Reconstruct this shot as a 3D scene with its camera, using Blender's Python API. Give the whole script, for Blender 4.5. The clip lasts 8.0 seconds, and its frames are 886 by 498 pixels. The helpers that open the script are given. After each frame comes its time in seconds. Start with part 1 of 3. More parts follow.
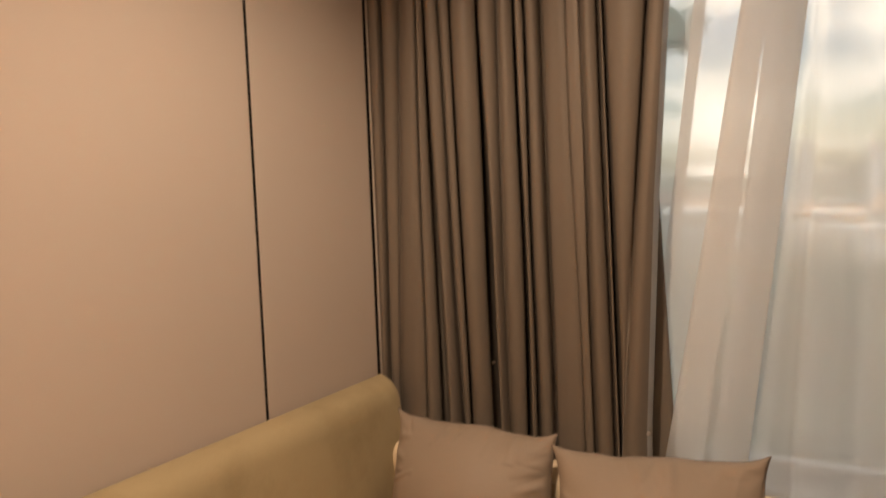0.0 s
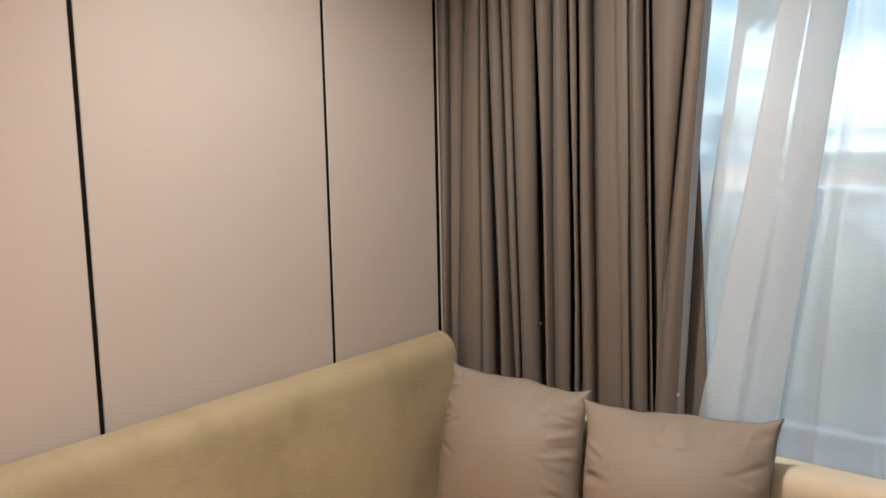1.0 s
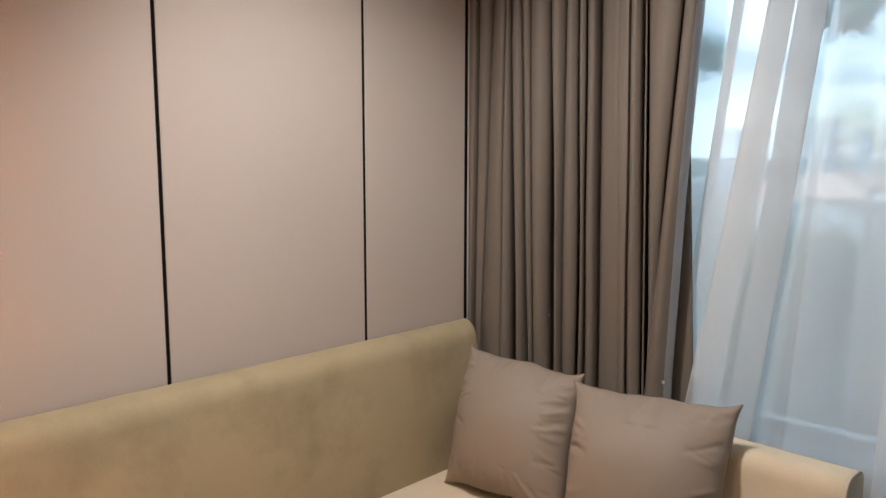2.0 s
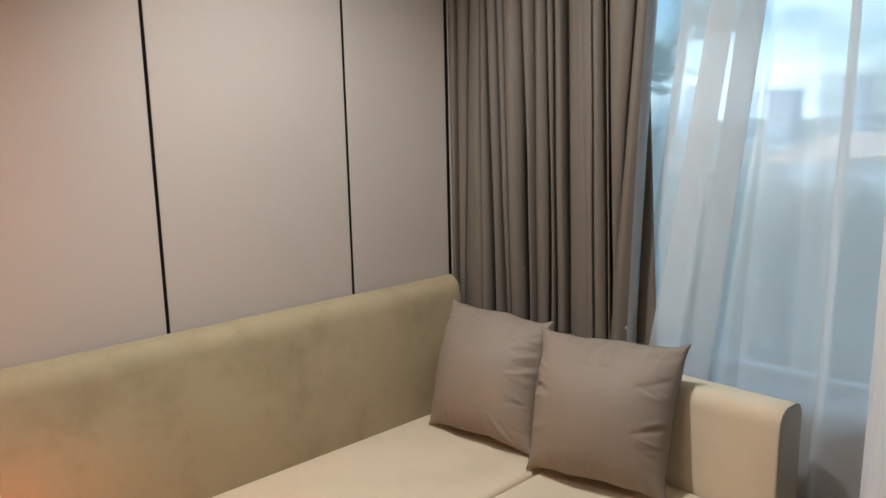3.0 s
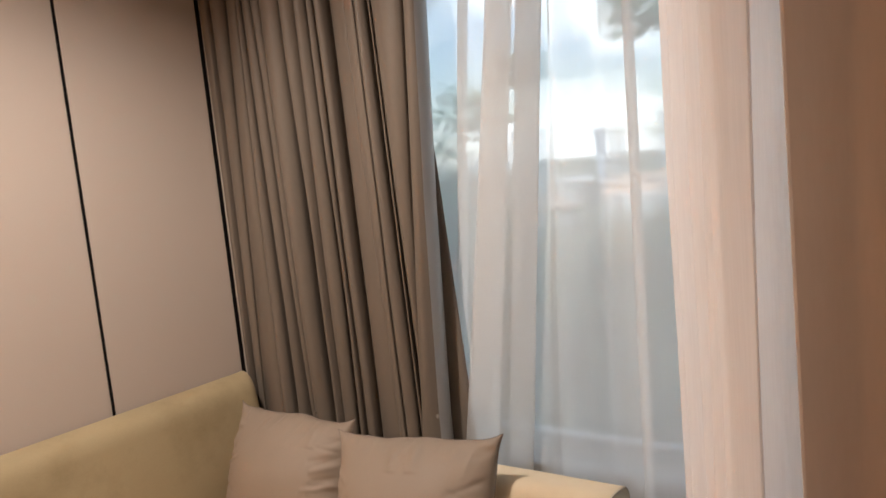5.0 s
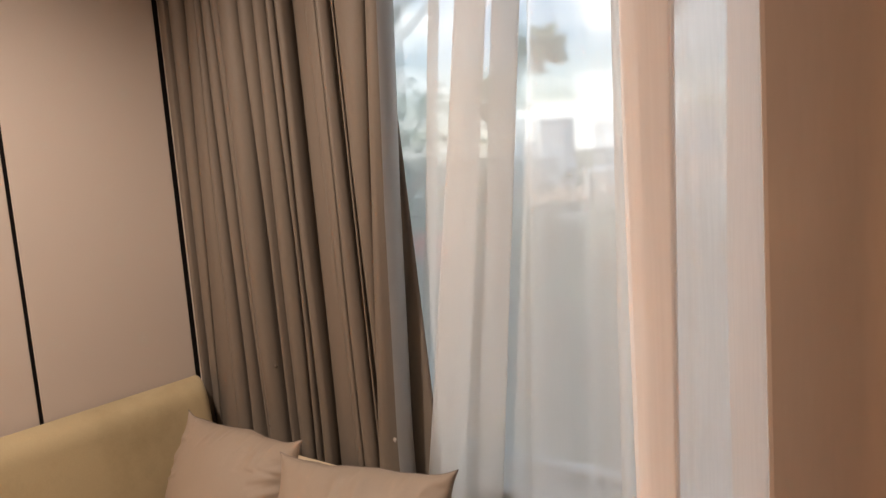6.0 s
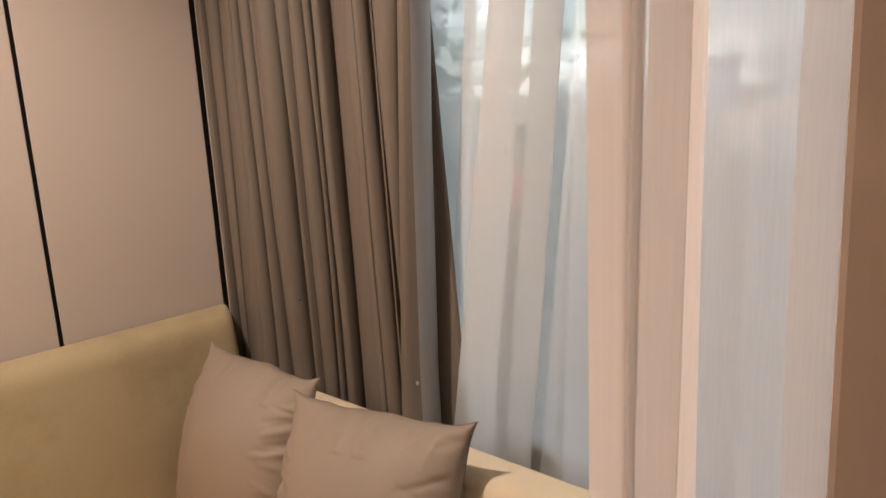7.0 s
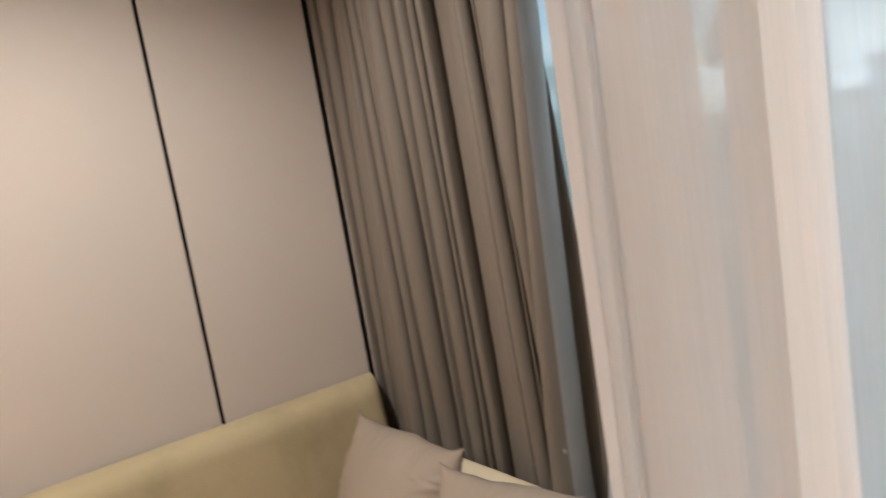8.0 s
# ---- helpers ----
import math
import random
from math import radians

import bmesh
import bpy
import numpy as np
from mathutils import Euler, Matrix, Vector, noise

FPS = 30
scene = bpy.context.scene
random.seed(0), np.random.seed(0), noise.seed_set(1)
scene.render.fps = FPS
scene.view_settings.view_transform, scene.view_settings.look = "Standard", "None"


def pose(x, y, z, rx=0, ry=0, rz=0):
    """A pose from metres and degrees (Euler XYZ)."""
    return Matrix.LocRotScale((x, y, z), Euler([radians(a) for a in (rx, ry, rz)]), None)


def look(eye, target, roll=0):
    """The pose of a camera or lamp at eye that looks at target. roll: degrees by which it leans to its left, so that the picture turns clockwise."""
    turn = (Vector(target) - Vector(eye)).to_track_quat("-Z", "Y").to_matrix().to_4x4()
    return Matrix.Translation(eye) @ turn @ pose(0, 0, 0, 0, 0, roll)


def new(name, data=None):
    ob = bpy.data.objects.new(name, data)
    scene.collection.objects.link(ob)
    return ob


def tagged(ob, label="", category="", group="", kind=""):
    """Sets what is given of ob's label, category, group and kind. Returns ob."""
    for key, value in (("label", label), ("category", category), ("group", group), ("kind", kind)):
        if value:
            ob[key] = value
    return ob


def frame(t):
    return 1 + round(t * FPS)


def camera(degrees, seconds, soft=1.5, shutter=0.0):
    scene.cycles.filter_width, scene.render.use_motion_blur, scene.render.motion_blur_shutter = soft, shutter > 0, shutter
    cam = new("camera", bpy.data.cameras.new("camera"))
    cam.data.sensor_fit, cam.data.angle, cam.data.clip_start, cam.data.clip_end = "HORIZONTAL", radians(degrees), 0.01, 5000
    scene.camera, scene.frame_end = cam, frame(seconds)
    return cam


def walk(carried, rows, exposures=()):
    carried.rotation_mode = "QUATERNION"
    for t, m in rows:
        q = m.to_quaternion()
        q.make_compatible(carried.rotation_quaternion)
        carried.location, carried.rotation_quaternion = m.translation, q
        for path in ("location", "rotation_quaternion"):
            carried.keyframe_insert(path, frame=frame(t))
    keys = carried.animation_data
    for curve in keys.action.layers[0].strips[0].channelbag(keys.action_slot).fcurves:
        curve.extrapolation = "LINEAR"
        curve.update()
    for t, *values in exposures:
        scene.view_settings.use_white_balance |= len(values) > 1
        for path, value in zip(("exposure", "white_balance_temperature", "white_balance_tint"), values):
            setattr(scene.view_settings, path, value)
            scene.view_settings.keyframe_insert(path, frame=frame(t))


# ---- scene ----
cam = camera(62.0, 8.0, 1.5, 0.4)
PATH = [
    (0, (1.217, -1.671, 1.402), (0.203, 0.044, 1.224), -2.0),
    (0.5, (1.314, -1.688, 1.384), (0.142, -0.096, 1.082), -1.2),
    (1, (1.428, -1.75, 1.404), (0.186, -0.203, 1.158), -1.1),
    (2.5, (1.878, -1.872, 1.436), (0.437, -0.515, 1.15), -0.0),
    (3, (1.961, -1.86, 1.421), (0.52, -0.514, 1.087), -1.3),
    (3.5, (2.011, -1.829, 1.441), (0.585, -0.463, 1.126), -4.1),
    (4, (2.037, -1.783, 1.43), (0.649, -0.372, 1.146), -6.2),
    (4.5, (2.002, -1.641, 1.423), (0.678, -0.165, 1.161), -6.1),
    (5, (1.91, -1.488, 1.446), (0.749, 0.126, 1.231), -5.7),
    (6.5, (1.878, -1.115, 1.447), (0.602, 0.396, 1.147), -3.1),
    (7, (1.852, -1.046, 1.408), (0.509, 0.38, 1.006), -3.1),
    (7.5, (1.851, -0.995, 1.42), (0.415, 0.343, 1.041), -5.8),
    (8, (1.851, -0.992, 1.45), (0.237, 0.161, 1.198), -9.6),
]
walk(cam, [(t, look(*p)) for t, *p in PATH], [
    (0.0, 0.98, 8900, 23), (0.4, 1.46, 6500, 12), (1.2, 1.40, 5900, 10), (2.5, 1.23, 5550, 7), (3.0, 1.26, 5400, 3), (3.5, 1.26, 5550, 6), (4.0, 1.25, 5750, 8),
    (4.5, 1.36, 6000, 10), (5.0, 1.34, 6600, 16), (6.5, 1.38, 7050, 19), (7.1, 1.35, 6900, 18), (7.5, 1.52, 6350, 10), (8.0, 1.52, 5850, 6),
])

# ---- world, sun, lamps and exposure ----
world = bpy.data.worlds.new("sky")
scene.world = world
world.use_nodes = True
wn, wl = world.node_tree.nodes, world.node_tree.links
sky = wn.new("ShaderNodeTexSky")
sky.sky_type, sky.sun_disc = "NISHITA", False
sky.sun_elevation, sky.sun_rotation = radians(46), radians(253)
sky.air_density, sky.dust_density = 1.0, 1.5
coords = wn.new("ShaderNodeTexCoord")
stretch = wn.new("ShaderNodeMapping")
stretch.inputs["Scale"].default_value = (1.6, 1.6, 5.0)
puffs = wn.new("ShaderNodeTexNoise")
puffs.inputs["Scale"].default_value, puffs.inputs["Detail"].default_value = 2.6, 6.0
ramp = wn.new("ShaderNodeValToRGB")
ramp.color_ramp.elements[0].position, ramp.color_ramp.elements[1].position = 0.43, 0.60
clouds = wn.new("ShaderNodeMix")
clouds.data_type = "RGBA"
clouds.inputs["B"].default_value = (9.3, 9.3, 9.4, 1)
wl.new(coords.outputs["Generated"], stretch.inputs["Vector"])
wl.new(stretch.outputs["Vector"], puffs.inputs["Vector"])
wl.new(puffs.outputs["Fac"], ramp.inputs["Fac"])
wl.new(ramp.outputs["Color"], clouds.inputs["Factor"])
wl.new(sky.outputs["Color"], clouds.inputs["A"])
wl.new(clouds.outputs["Result"], wn["Background"].inputs["Color"])
wn["Background"].inputs["Strength"].default_value = 0.15


def lamp(name, kind, place, power, colour, size=0.1, target=None, spread=None):
    data = bpy.data.lights.new(name, kind)
    data.energy, data.color = power, colour
    if kind == "SPOT":
        data.shadow_soft_size, data.spot_size, data.spot_blend = size, radians(spread), 0.75
    elif kind == "AREA":
        data.shape, data.size = "SQUARE", size
    elif kind == "POINT":
        data.shadow_soft_size = size
    ob = new(name, data)
    ob.matrix_world = look(place, target or (place[0], place[1] + 0.001, 0))
    return ob


sun_data = bpy.data.lights.new("sun", "SUN")
sun_data.energy, sun_data.angle, sun_data.color = 2.2, radians(2.0), (1.0, 0.95, 0.87)
new("sun", sun_data).matrix_world = look((-20, -6, 22), (0, 0, 0))

WARM = (1.0, 0.895, 0.775)
# x, y, watts, aim, spread
# first: key that throws the cushion's shadow; other two: unseen fill, added
KEY_AND_FILL = [
    (0.76, -1.10, 54, (0.76, -0.50, 0.60), 109), (1.2, -1.9, 5, None, 155), (2.3, -1.7, 4.5, None, 150),
]
for x, y, watts, aim, spread in KEY_AND_FILL:
    lamp("key_fill_lamp", "SPOT", (x, y, 2.575), watts, WARM, 0.03, aim, spread)

# ---- materials ----


def material(name, base, rough=0.8, var=0.08, scale=3.0, fine=120.0, bump=0.1, stain=None, metal=0.0, sheen=0.0, stretch=(1, 1, 1), per_piece=0.0, spec=0.5):
    """A surface with broad and fine variation of colour, and fine relief."""
    m = bpy.data.materials.new(name)
    m.use_nodes = True
    n, l = m.node_tree.nodes, m.node_tree.links
    p = n["Principled BSDF"]
    p.inputs["Roughness"].default_value, p.inputs["Metallic"].default_value = rough, metal
    p.inputs["Specular IOR Level"].default_value = spec
    if sheen:
        p.inputs["Sheen Weight"].default_value, p.inputs["Sheen Roughness"].default_value = sheen, 0.5
    tc = n.new("ShaderNodeTexCoord")
    mp = n.new("ShaderNodeMapping")
    mp.inputs["Scale"].default_value = stretch
    l.new(tc.outputs["Object"], mp.inputs["Vector"])
    broad, grain = n.new("ShaderNodeTexNoise"), n.new("ShaderNodeTexNoise")
    broad.inputs["Scale"].default_value, broad.inputs["Detail"].default_value = scale, 5
    grain.inputs["Scale"].default_value, grain.inputs["Detail"].default_value = fine, 3
    l.new(mp.outputs["Vector"], broad.inputs["Vector"])
    l.new(mp.outputs["Vector"], grain.inputs["Vector"])
    both = n.new("ShaderNodeMath")
    both.operation = "MULTIPLY_ADD"
    both.inputs[1].default_value = 0.45
    l.new(grain.outputs["Fac"], both.inputs[0])
    l.new(broad.outputs["Fac"], both.inputs[2])
    rr = n.new("ShaderNodeMapRange")
    rr.inputs["From Min"].default_value, rr.inputs["From Max"].default_value = 0.42, 1.03
    rr.inputs["To Min"].default_value, rr.inputs["To Max"].default_value = 1 - var, 1 + var
    l.new(both.outputs[0], rr.inputs["Value"])
    mul = n.new("ShaderNodeMix")
    mul.data_type, mul.blend_type = "RGBA", "MULTIPLY"
    mul.inputs["Factor"].default_value = 1
    mul.inputs["A"].default_value = (*base, 1)
    l.new(rr.outputs["Result"], mul.inputs["B"])
    out = mul.outputs["Result"]
    if stain:
        colour, amount, size = stain
        s = n.new("ShaderNodeTexNoise")
        s.inputs["Scale"].default_value, s.inputs["Detail"].default_value, s.inputs["Roughness"].default_value = size, 7, 0.62
        l.new(tc.outputs["Object"], s.inputs["Vector"])
        sr = n.new("ShaderNodeMapRange")
        sr.inputs["From Min"].default_value, sr.inputs["From Max"].default_value = 0.5, 0.72
        sr.inputs["To Max"].default_value = amount
        l.new(s.outputs["Fac"], sr.inputs["Value"])
        sm = n.new("ShaderNodeMix")
        sm.data_type = "RGBA"
        sm.inputs["B"].default_value = (*colour, 1)
        l.new(sr.outputs["Result"], sm.inputs["Factor"])
        l.new(out, sm.inputs["A"])
        out = sm.outputs["Result"]
    if per_piece:
        info = n.new("ShaderNodeObjectInfo")
        pr = n.new("ShaderNodeMapRange")
        pr.inputs["To Min"].default_value, pr.inputs["To Max"].default_value = 1 - per_piece, 1 + per_piece
        l.new(info.outputs["Random"], pr.inputs["Value"])
        pm = n.new("ShaderNodeMix")
        pm.data_type, pm.blend_type = "RGBA", "MULTIPLY"
        pm.inputs["Factor"].default_value = 1
        l.new(out, pm.inputs["A"])
        l.new(pr.outputs["Result"], pm.inputs["B"])
        out = pm.outputs["Result"]
    l.new(out, p.inputs["Base Color"])
    if bump:
        b = n.new("ShaderNodeBump")
        b.inputs["Strength"].default_value, b.inputs["Distance"].default_value = bump, 0.004
        l.new(both.outputs[0], b.inputs["Height"])
        l.new(b.outputs["Normal"], p.inputs["Normal"])
    return m


def veil(name, colour, clear, passed=0.5, scatter=0.0):
    """Sheer cloth: part open weave, part light passed on by the threads, part light thrown back; scatter: how much of the view through it is softened."""
    m = bpy.data.materials.new(name)
    m.use_nodes = True
    n, l = m.node_tree.nodes, m.node_tree.links
    n.remove(n["Principled BSDF"])
    tc = n.new("ShaderNodeTexCoord")
    mp = n.new("ShaderNodeMapping")
    mp.inputs["Scale"].default_value = (1, 1, 0.04)
    l.new(tc.outputs["Object"], mp.inputs["Vector"])
    threads = n.new("ShaderNodeTexNoise")
    threads.inputs["Scale"].default_value, threads.inputs["Detail"].default_value = 420, 3
    l.new(mp.outputs["Vector"], threads.inputs["Vector"])
    rr = n.new("ShaderNodeMapRange")
    rr.inputs["From Min"].default_value, rr.inputs["From Max"].default_value = 0.3, 0.7
    rr.inputs["To Min"].default_value, rr.inputs["To Max"].default_value = clear - 0.02, clear + 0.02
    l.new(threads.outputs["Fac"], rr.inputs["Value"])
    d, t, o = n.new("ShaderNodeBsdfDiffuse"), n.new("ShaderNodeBsdfTranslucent"), n.new("ShaderNodeBsdfTransparent")
    d.inputs["Color"].default_value = t.inputs["Color"].default_value = (*colour, 1)
    cloth, whole = n.new("ShaderNodeMixShader"), n.new("ShaderNodeMixShader")
    cloth.inputs["Fac"].default_value = passed
    l.new(d.outputs[0], cloth.inputs[1])
    l.new(t.outputs[0], cloth.inputs[2])
    l.new(rr.outputs["Result"], whole.inputs["Fac"])
    l.new(cloth.outputs[0], whole.inputs[1])
    if scatter:
        soft, through_cloth = n.new("ShaderNodeBsdfRefraction"), n.new("ShaderNodeMixShader")
        soft.inputs["IOR"].default_value, soft.inputs["Roughness"].default_value = 1.05, 0.32
        through_cloth.inputs["Fac"].default_value = scatter
        l.new(o.outputs[0], through_cloth.inputs[1])
        l.new(soft.outputs[0], through_cloth.inputs[2])
        l.new(through_cloth.outputs[0], whole.inputs[2])
    else:
        l.new(o.outputs[0], whole.inputs[2])
    l.new(whole.outputs[0], n["Material Output"].inputs["Surface"])
    return m


def glass(name):
    m = bpy.data.materials.new(name)
    m.use_nodes = True
    n, l = m.node_tree.nodes, m.node_tree.links
    n.remove(n["Principled BSDF"])
    o, g, mix, f = n.new("ShaderNodeBsdfTransparent"), n.new("ShaderNodeBsdfGlossy"), n.new("ShaderNodeMixShader"), n.new("ShaderNodeFresnel")
    o.inputs["Color"].default_value = (0.87, 0.945, 0.958, 1)
    g.inputs["Roughness"].default_value = 0.02
    f.inputs["IOR"].default_value = 1.45
    l.new(f.outputs[0], mix.inputs["Fac"])
    l.new(o.outputs[0], mix.inputs[1])
    l.new(g.outputs[0], mix.inputs[2])
    l.new(mix.outputs[0], n["Material Output"].inputs["Surface"])
    return m


def glow(name, colour, strength):
    m = bpy.data.materials.new(name)
    m.use_nodes = True
    p = m.node_tree.nodes["Principled BSDF"]
    p.inputs["Base Color"].default_value = (*colour, 1)
    p.inputs["Emission Color"].default_value = (*colour, 1)
    p.inputs["Emission Strength"].default_value = strength
    return m


M_PANEL = material("wall_panel_cloth", (0.490, 0.424, 0.370), 0.75, 0.035, 1.4, 260, 0.05, per_piece=0.015)
M_GAP = material("black_shadow_gap", (0.008, 0.007, 0.007), 0.8, 0.1, 5, 80, 0, spec=0.05)
M_PIER = material("brown_satin_laminate", (0.45, 0.34, 0.265), 0.17, 0.05, 1.2, 90, 0.03, stretch=(3, 3, 0.4))
M_PAINT = material("greige_wall_paint", (0.30, 0.27, 0.24), 0.85, 0.04, 1.5, 150, 0.05)
M_CEIL = material("white_ceiling_paint", (0.52, 0.50, 0.47), 0.9, 0.03, 1.5, 150, 0.04)
M_FLOOR = material("oak_floor", (0.24, 0.15, 0.09), 0.45, 0.2, 2.0, 60, 0.08, stretch=(8, 0.7, 1), per_piece=0.15)
M_SILL = material("sill_stone", (0.30, 0.29, 0.28), 0.4, 0.06, 6, 90, 0.03)
M_FRAME = material("window_frame_paint", (0.16, 0.17, 0.18), 0.4, 0.05, 4, 100, 0.02, metal=0.3)
M_GLASS = glass("window_glass")
M_BACK = material("khaki_suede_cloth", (0.355, 0.283, 0.168), 0.9, 0.10, 2.5, 260, 0.10, stain=((0.185, 0.14, 0.07), 0.5, 4.2), sheen=0.08, spec=0.25)
M_SEAT = material("cream_suede_cloth", (0.62, 0.52, 0.370), 0.9, 0.05, 4.0, 260, 0.10, stain=((0.45, 0.37, 0.25), 0.35, 3.2), sheen=0.06, spec=0.25)
M_PIPING = material("cream_piping", (0.52, 0.45, 0.35), 0.85, 0.05, 6, 200, 0.05)
M_BASE = material("dark_wood_base", (0.07, 0.045, 0.03), 0.5, 0.2, 4, 80, 0.1)
M_CUSHION = material("taupe_satin_cloth", (0.268, 0.215, 0.170), 0.56, 0.07, 5.0, 420, 0.10, spec=0.22)
M_SEAM = material("taupe_cushion_seam", (0.16, 0.13, 0.11), 0.7, 0.05, 6, 200, 0.05)
M_DRAPE = material("taupe_drape_cloth", (0.150, 0.125, 0.102), 0.5, 0.09, 3.0, 330, 0.08, stretch=(1, 1, 0.25), spec=0.3)
# lighter copy of the drape for its side return: window light as colour
M_DRAPE_LIT = material("window_lit_drape_side", (0.36, 0.345, 0.335), 0.45, 0.06, 3.0, 330, 0.05, spec=0.4)
M_TAG = material("white_thread_tag", (0.30, 0.28, 0.26), 0.8, 0.05, 20, 300, 0.0)
M_HOOK = material("dark_bronze_hook", (0.05, 0.035, 0.025), 0.4, 0.1, 20, 200, 0.0, metal=0.8)
M_SHEER = veil("white_sheer_cloth", (0.88, 0.87, 0.85), 0.34, 0.62, 0.62)
M_SHEER_NEAR = veil("cream_sheer_cloth", (0.88, 0.87, 0.87), 0.30, 0.53)
M_TRACK = material("white_metal_track", (0.75, 0.74, 0.72), 0.4, 0.03, 10, 100, 0.0)
M_BRASS = material("brushed_brass", (0.6, 0.42, 0.2), 0.35, 0.08, 10, 200, 0.02, metal=1.0)
M_SHADE = glow("lit_lamp_shade", (1.0, 0.50, 0.22), 2.2)
M_LENS = glow("lit_lamp_lens", (1.0, 0.86, 0.7), 8.0)
M_WOOD = material("walnut_table_wood", (0.16, 0.085, 0.045), 0.4, 0.2, 3, 70, 0.05, stretch=(1, 8, 1))
M_GROUND = material("town_ground", (0.13, 0.14, 0.11), 0.95, 0.3, 0.05, 0.6, 0)
M_LEAF = material("green_leaf", (0.065, 0.105, 0.08), 0.9, 0.25, 1.5, 12, 0.05, per_piece=0.2)
# paler than green_leaf: daylight shining through the shaded leaves, put into the colour
M_LEAF_NEAR = veil("paled_backlit_leaf", (0.20, 0.30, 0.24), 0.02, 0.6)
M_BARK = material("grey_bark", (0.14, 0.11, 0.085), 0.9, 0.25, 3, 30, 0.3)
M_FLOWER = material("red_blossom", (0.62, 0.09, 0.05), 0.6, 0.25, 3, 30, 0.0)
M_ROOF = material("clay_tile_roof", (0.36, 0.27, 0.22), 0.85, 0.25, 0.4, 4, 0.1, per_piece=0.4)
M_HOUSE = material("painted_render", (0.46, 0.44, 0.41), 0.9, 0.12, 0.3, 3, 0.05, per_piece=0.25)
# distance haze is mixed into this colour, brought near the sky's
M_TOWER = material("haze_paled_tower", (0.52, 0.57, 0.63), 0.7, 0.1, 0.1, 2, 0.0, per_piece=0.25)
M_TOWER_W = material("white_tower", (0.60, 0.61, 0.62), 0.8, 0.06, 0.1, 2, 0.0)
# low contrast with the towers, again haze put into the colour
M_PANE = material("haze_paled_pane", (0.60, 0.65, 0.70), 0.3, 0.1, 0.5, 5, 0.0)

# ---- helpers for meshes ----


def mesh_object(name, bm, mat, parent=None, smooth=False):
    data = bpy.data.meshes.new(name)
    bm.normal_update()
    bm.to_mesh(data)
    bm.free()
    data.materials.append(mat)
    if smooth:
        for f in data.polygons:
            f.use_smooth = True
    ob = new(name, data)
    ob.parent = parent
    return ob


def part(name, bm, mat, parent, label="", smooth=False):
    return tagged(mesh_object(name, bm, mat, parent, smooth), label)


def thing(name, place, label, category, group="", kind=""):
    ob = new(name)
    ob.empty_display_size = 0.1
    ob.location = place
    return tagged(ob, label, category, group, kind)


def box(x0, x1, y0, y1, z0, z1, bevel=0.0, segments=2, bm=None):
    b = bmesh.new()
    bmesh.ops.create_cube(b, size=1, matrix=Matrix.LocRotScale(((x0 + x1) / 2, (y0 + y1) / 2, (z0 + z1) / 2), None, (x1 - x0, y1 - y0, z1 - z0)))
    if bevel:
        bmesh.ops.bevel(b, geom=b.edges[:], offset=bevel, segments=segments, profile=0.5, affect="EDGES")
    if bm is None:
        return b
    tmp = bpy.data.meshes.new("tmp")
    b.to_mesh(tmp)
    b.free()
    bm.from_mesh(tmp)
    bpy.data.meshes.remove(tmp)
    return bm


def lathe(profile, steps=32):
    """A turned shape from (radius, height) pairs about the z axis."""
    b = bmesh.new()
    rings = [[b.verts.new((r * math.cos(a), r * math.sin(a), z)) for a in (2 * math.pi * i / steps for i in range(steps))] for r, z in profile]
    for lo, hi in zip(rings, rings[1:]):
        for i in range(steps):
            b.faces.new((lo[i], lo[(i + 1) % steps], hi[(i + 1) % steps], hi[i]))
    b.faces.new(rings[0][::-1])
    b.faces.new(rings[-1])
    return b


def tube(points, radius, steps=8):
    b = bmesh.new()
    rings = []
    for i, p in enumerate(points):
        p = Vector(p)
        along = (Vector(points[min(i + 1, len(points) - 1)]) - Vector(points[max(i - 1, 0)])).normalized()
        side = along.orthogonal().normalized() if i == 0 else (side - along * side.dot(along)).normalized()
        up = along.cross(side)
        r = radius(i / (len(points) - 1)) if callable(radius) else radius
        rings.append([b.verts.new(p + (side * math.cos(a) + up * math.sin(a)) * r) for a in (2 * math.pi * k / steps for k in range(steps))])
    for lo, hi in zip(rings, rings[1:]):
        for k in range(steps):
            b.faces.new((lo[k], lo[(k + 1) % steps], hi[(k + 1) % steps], hi[k]))
    b.faces.new(rings[0][::-1])
    b.faces.new(rings[-1])
    return b


# ---- structure ----
HIGH = 2.6
EAST, SOUTH = 4.2, -4.6
INNER = 0.22          # room side of the window wall
SILL_Z = 0.635

floor = tagged(mesh_object("floor", box(-0.2, EAST + 0.2, SOUTH - 0.2, 0.45, -0.12, -0.016), M_GAP), "oak plank floor of the room", "floor", kind="structure")
tagged(mesh_object("ceiling", box(-0.2, EAST + 0.2, SOUTH - 0.2, 0.45, HIGH, HIGH + 0.15), M_CEIL), "plain white painted ceiling", "ceiling", kind="structure")

wall_west = tagged(mesh_object("wall_west", box(-0.2, -0.032, SOUTH - 0.2, 0.45, 0, HIGH), M_GAP), "wall clad in beige cloth panels with black gaps", "wall", kind="structure")
JOINTS = [0.22, 0.004, -0.44, -1.071, -1.702, -2.333, -2.964, -3.595, -4.226, -4.6]
for hi, lo in zip(JOINTS, JOINTS[1:]):
    part("panel", box(-0.034, 0, lo + (0.013 if lo == 0.004 else 0.0052), hi - (0.004 if hi == 0.004 else 0.0052), 0.08, HIGH - 0.002, 0.0012, 1), M_PANEL, wall_west)
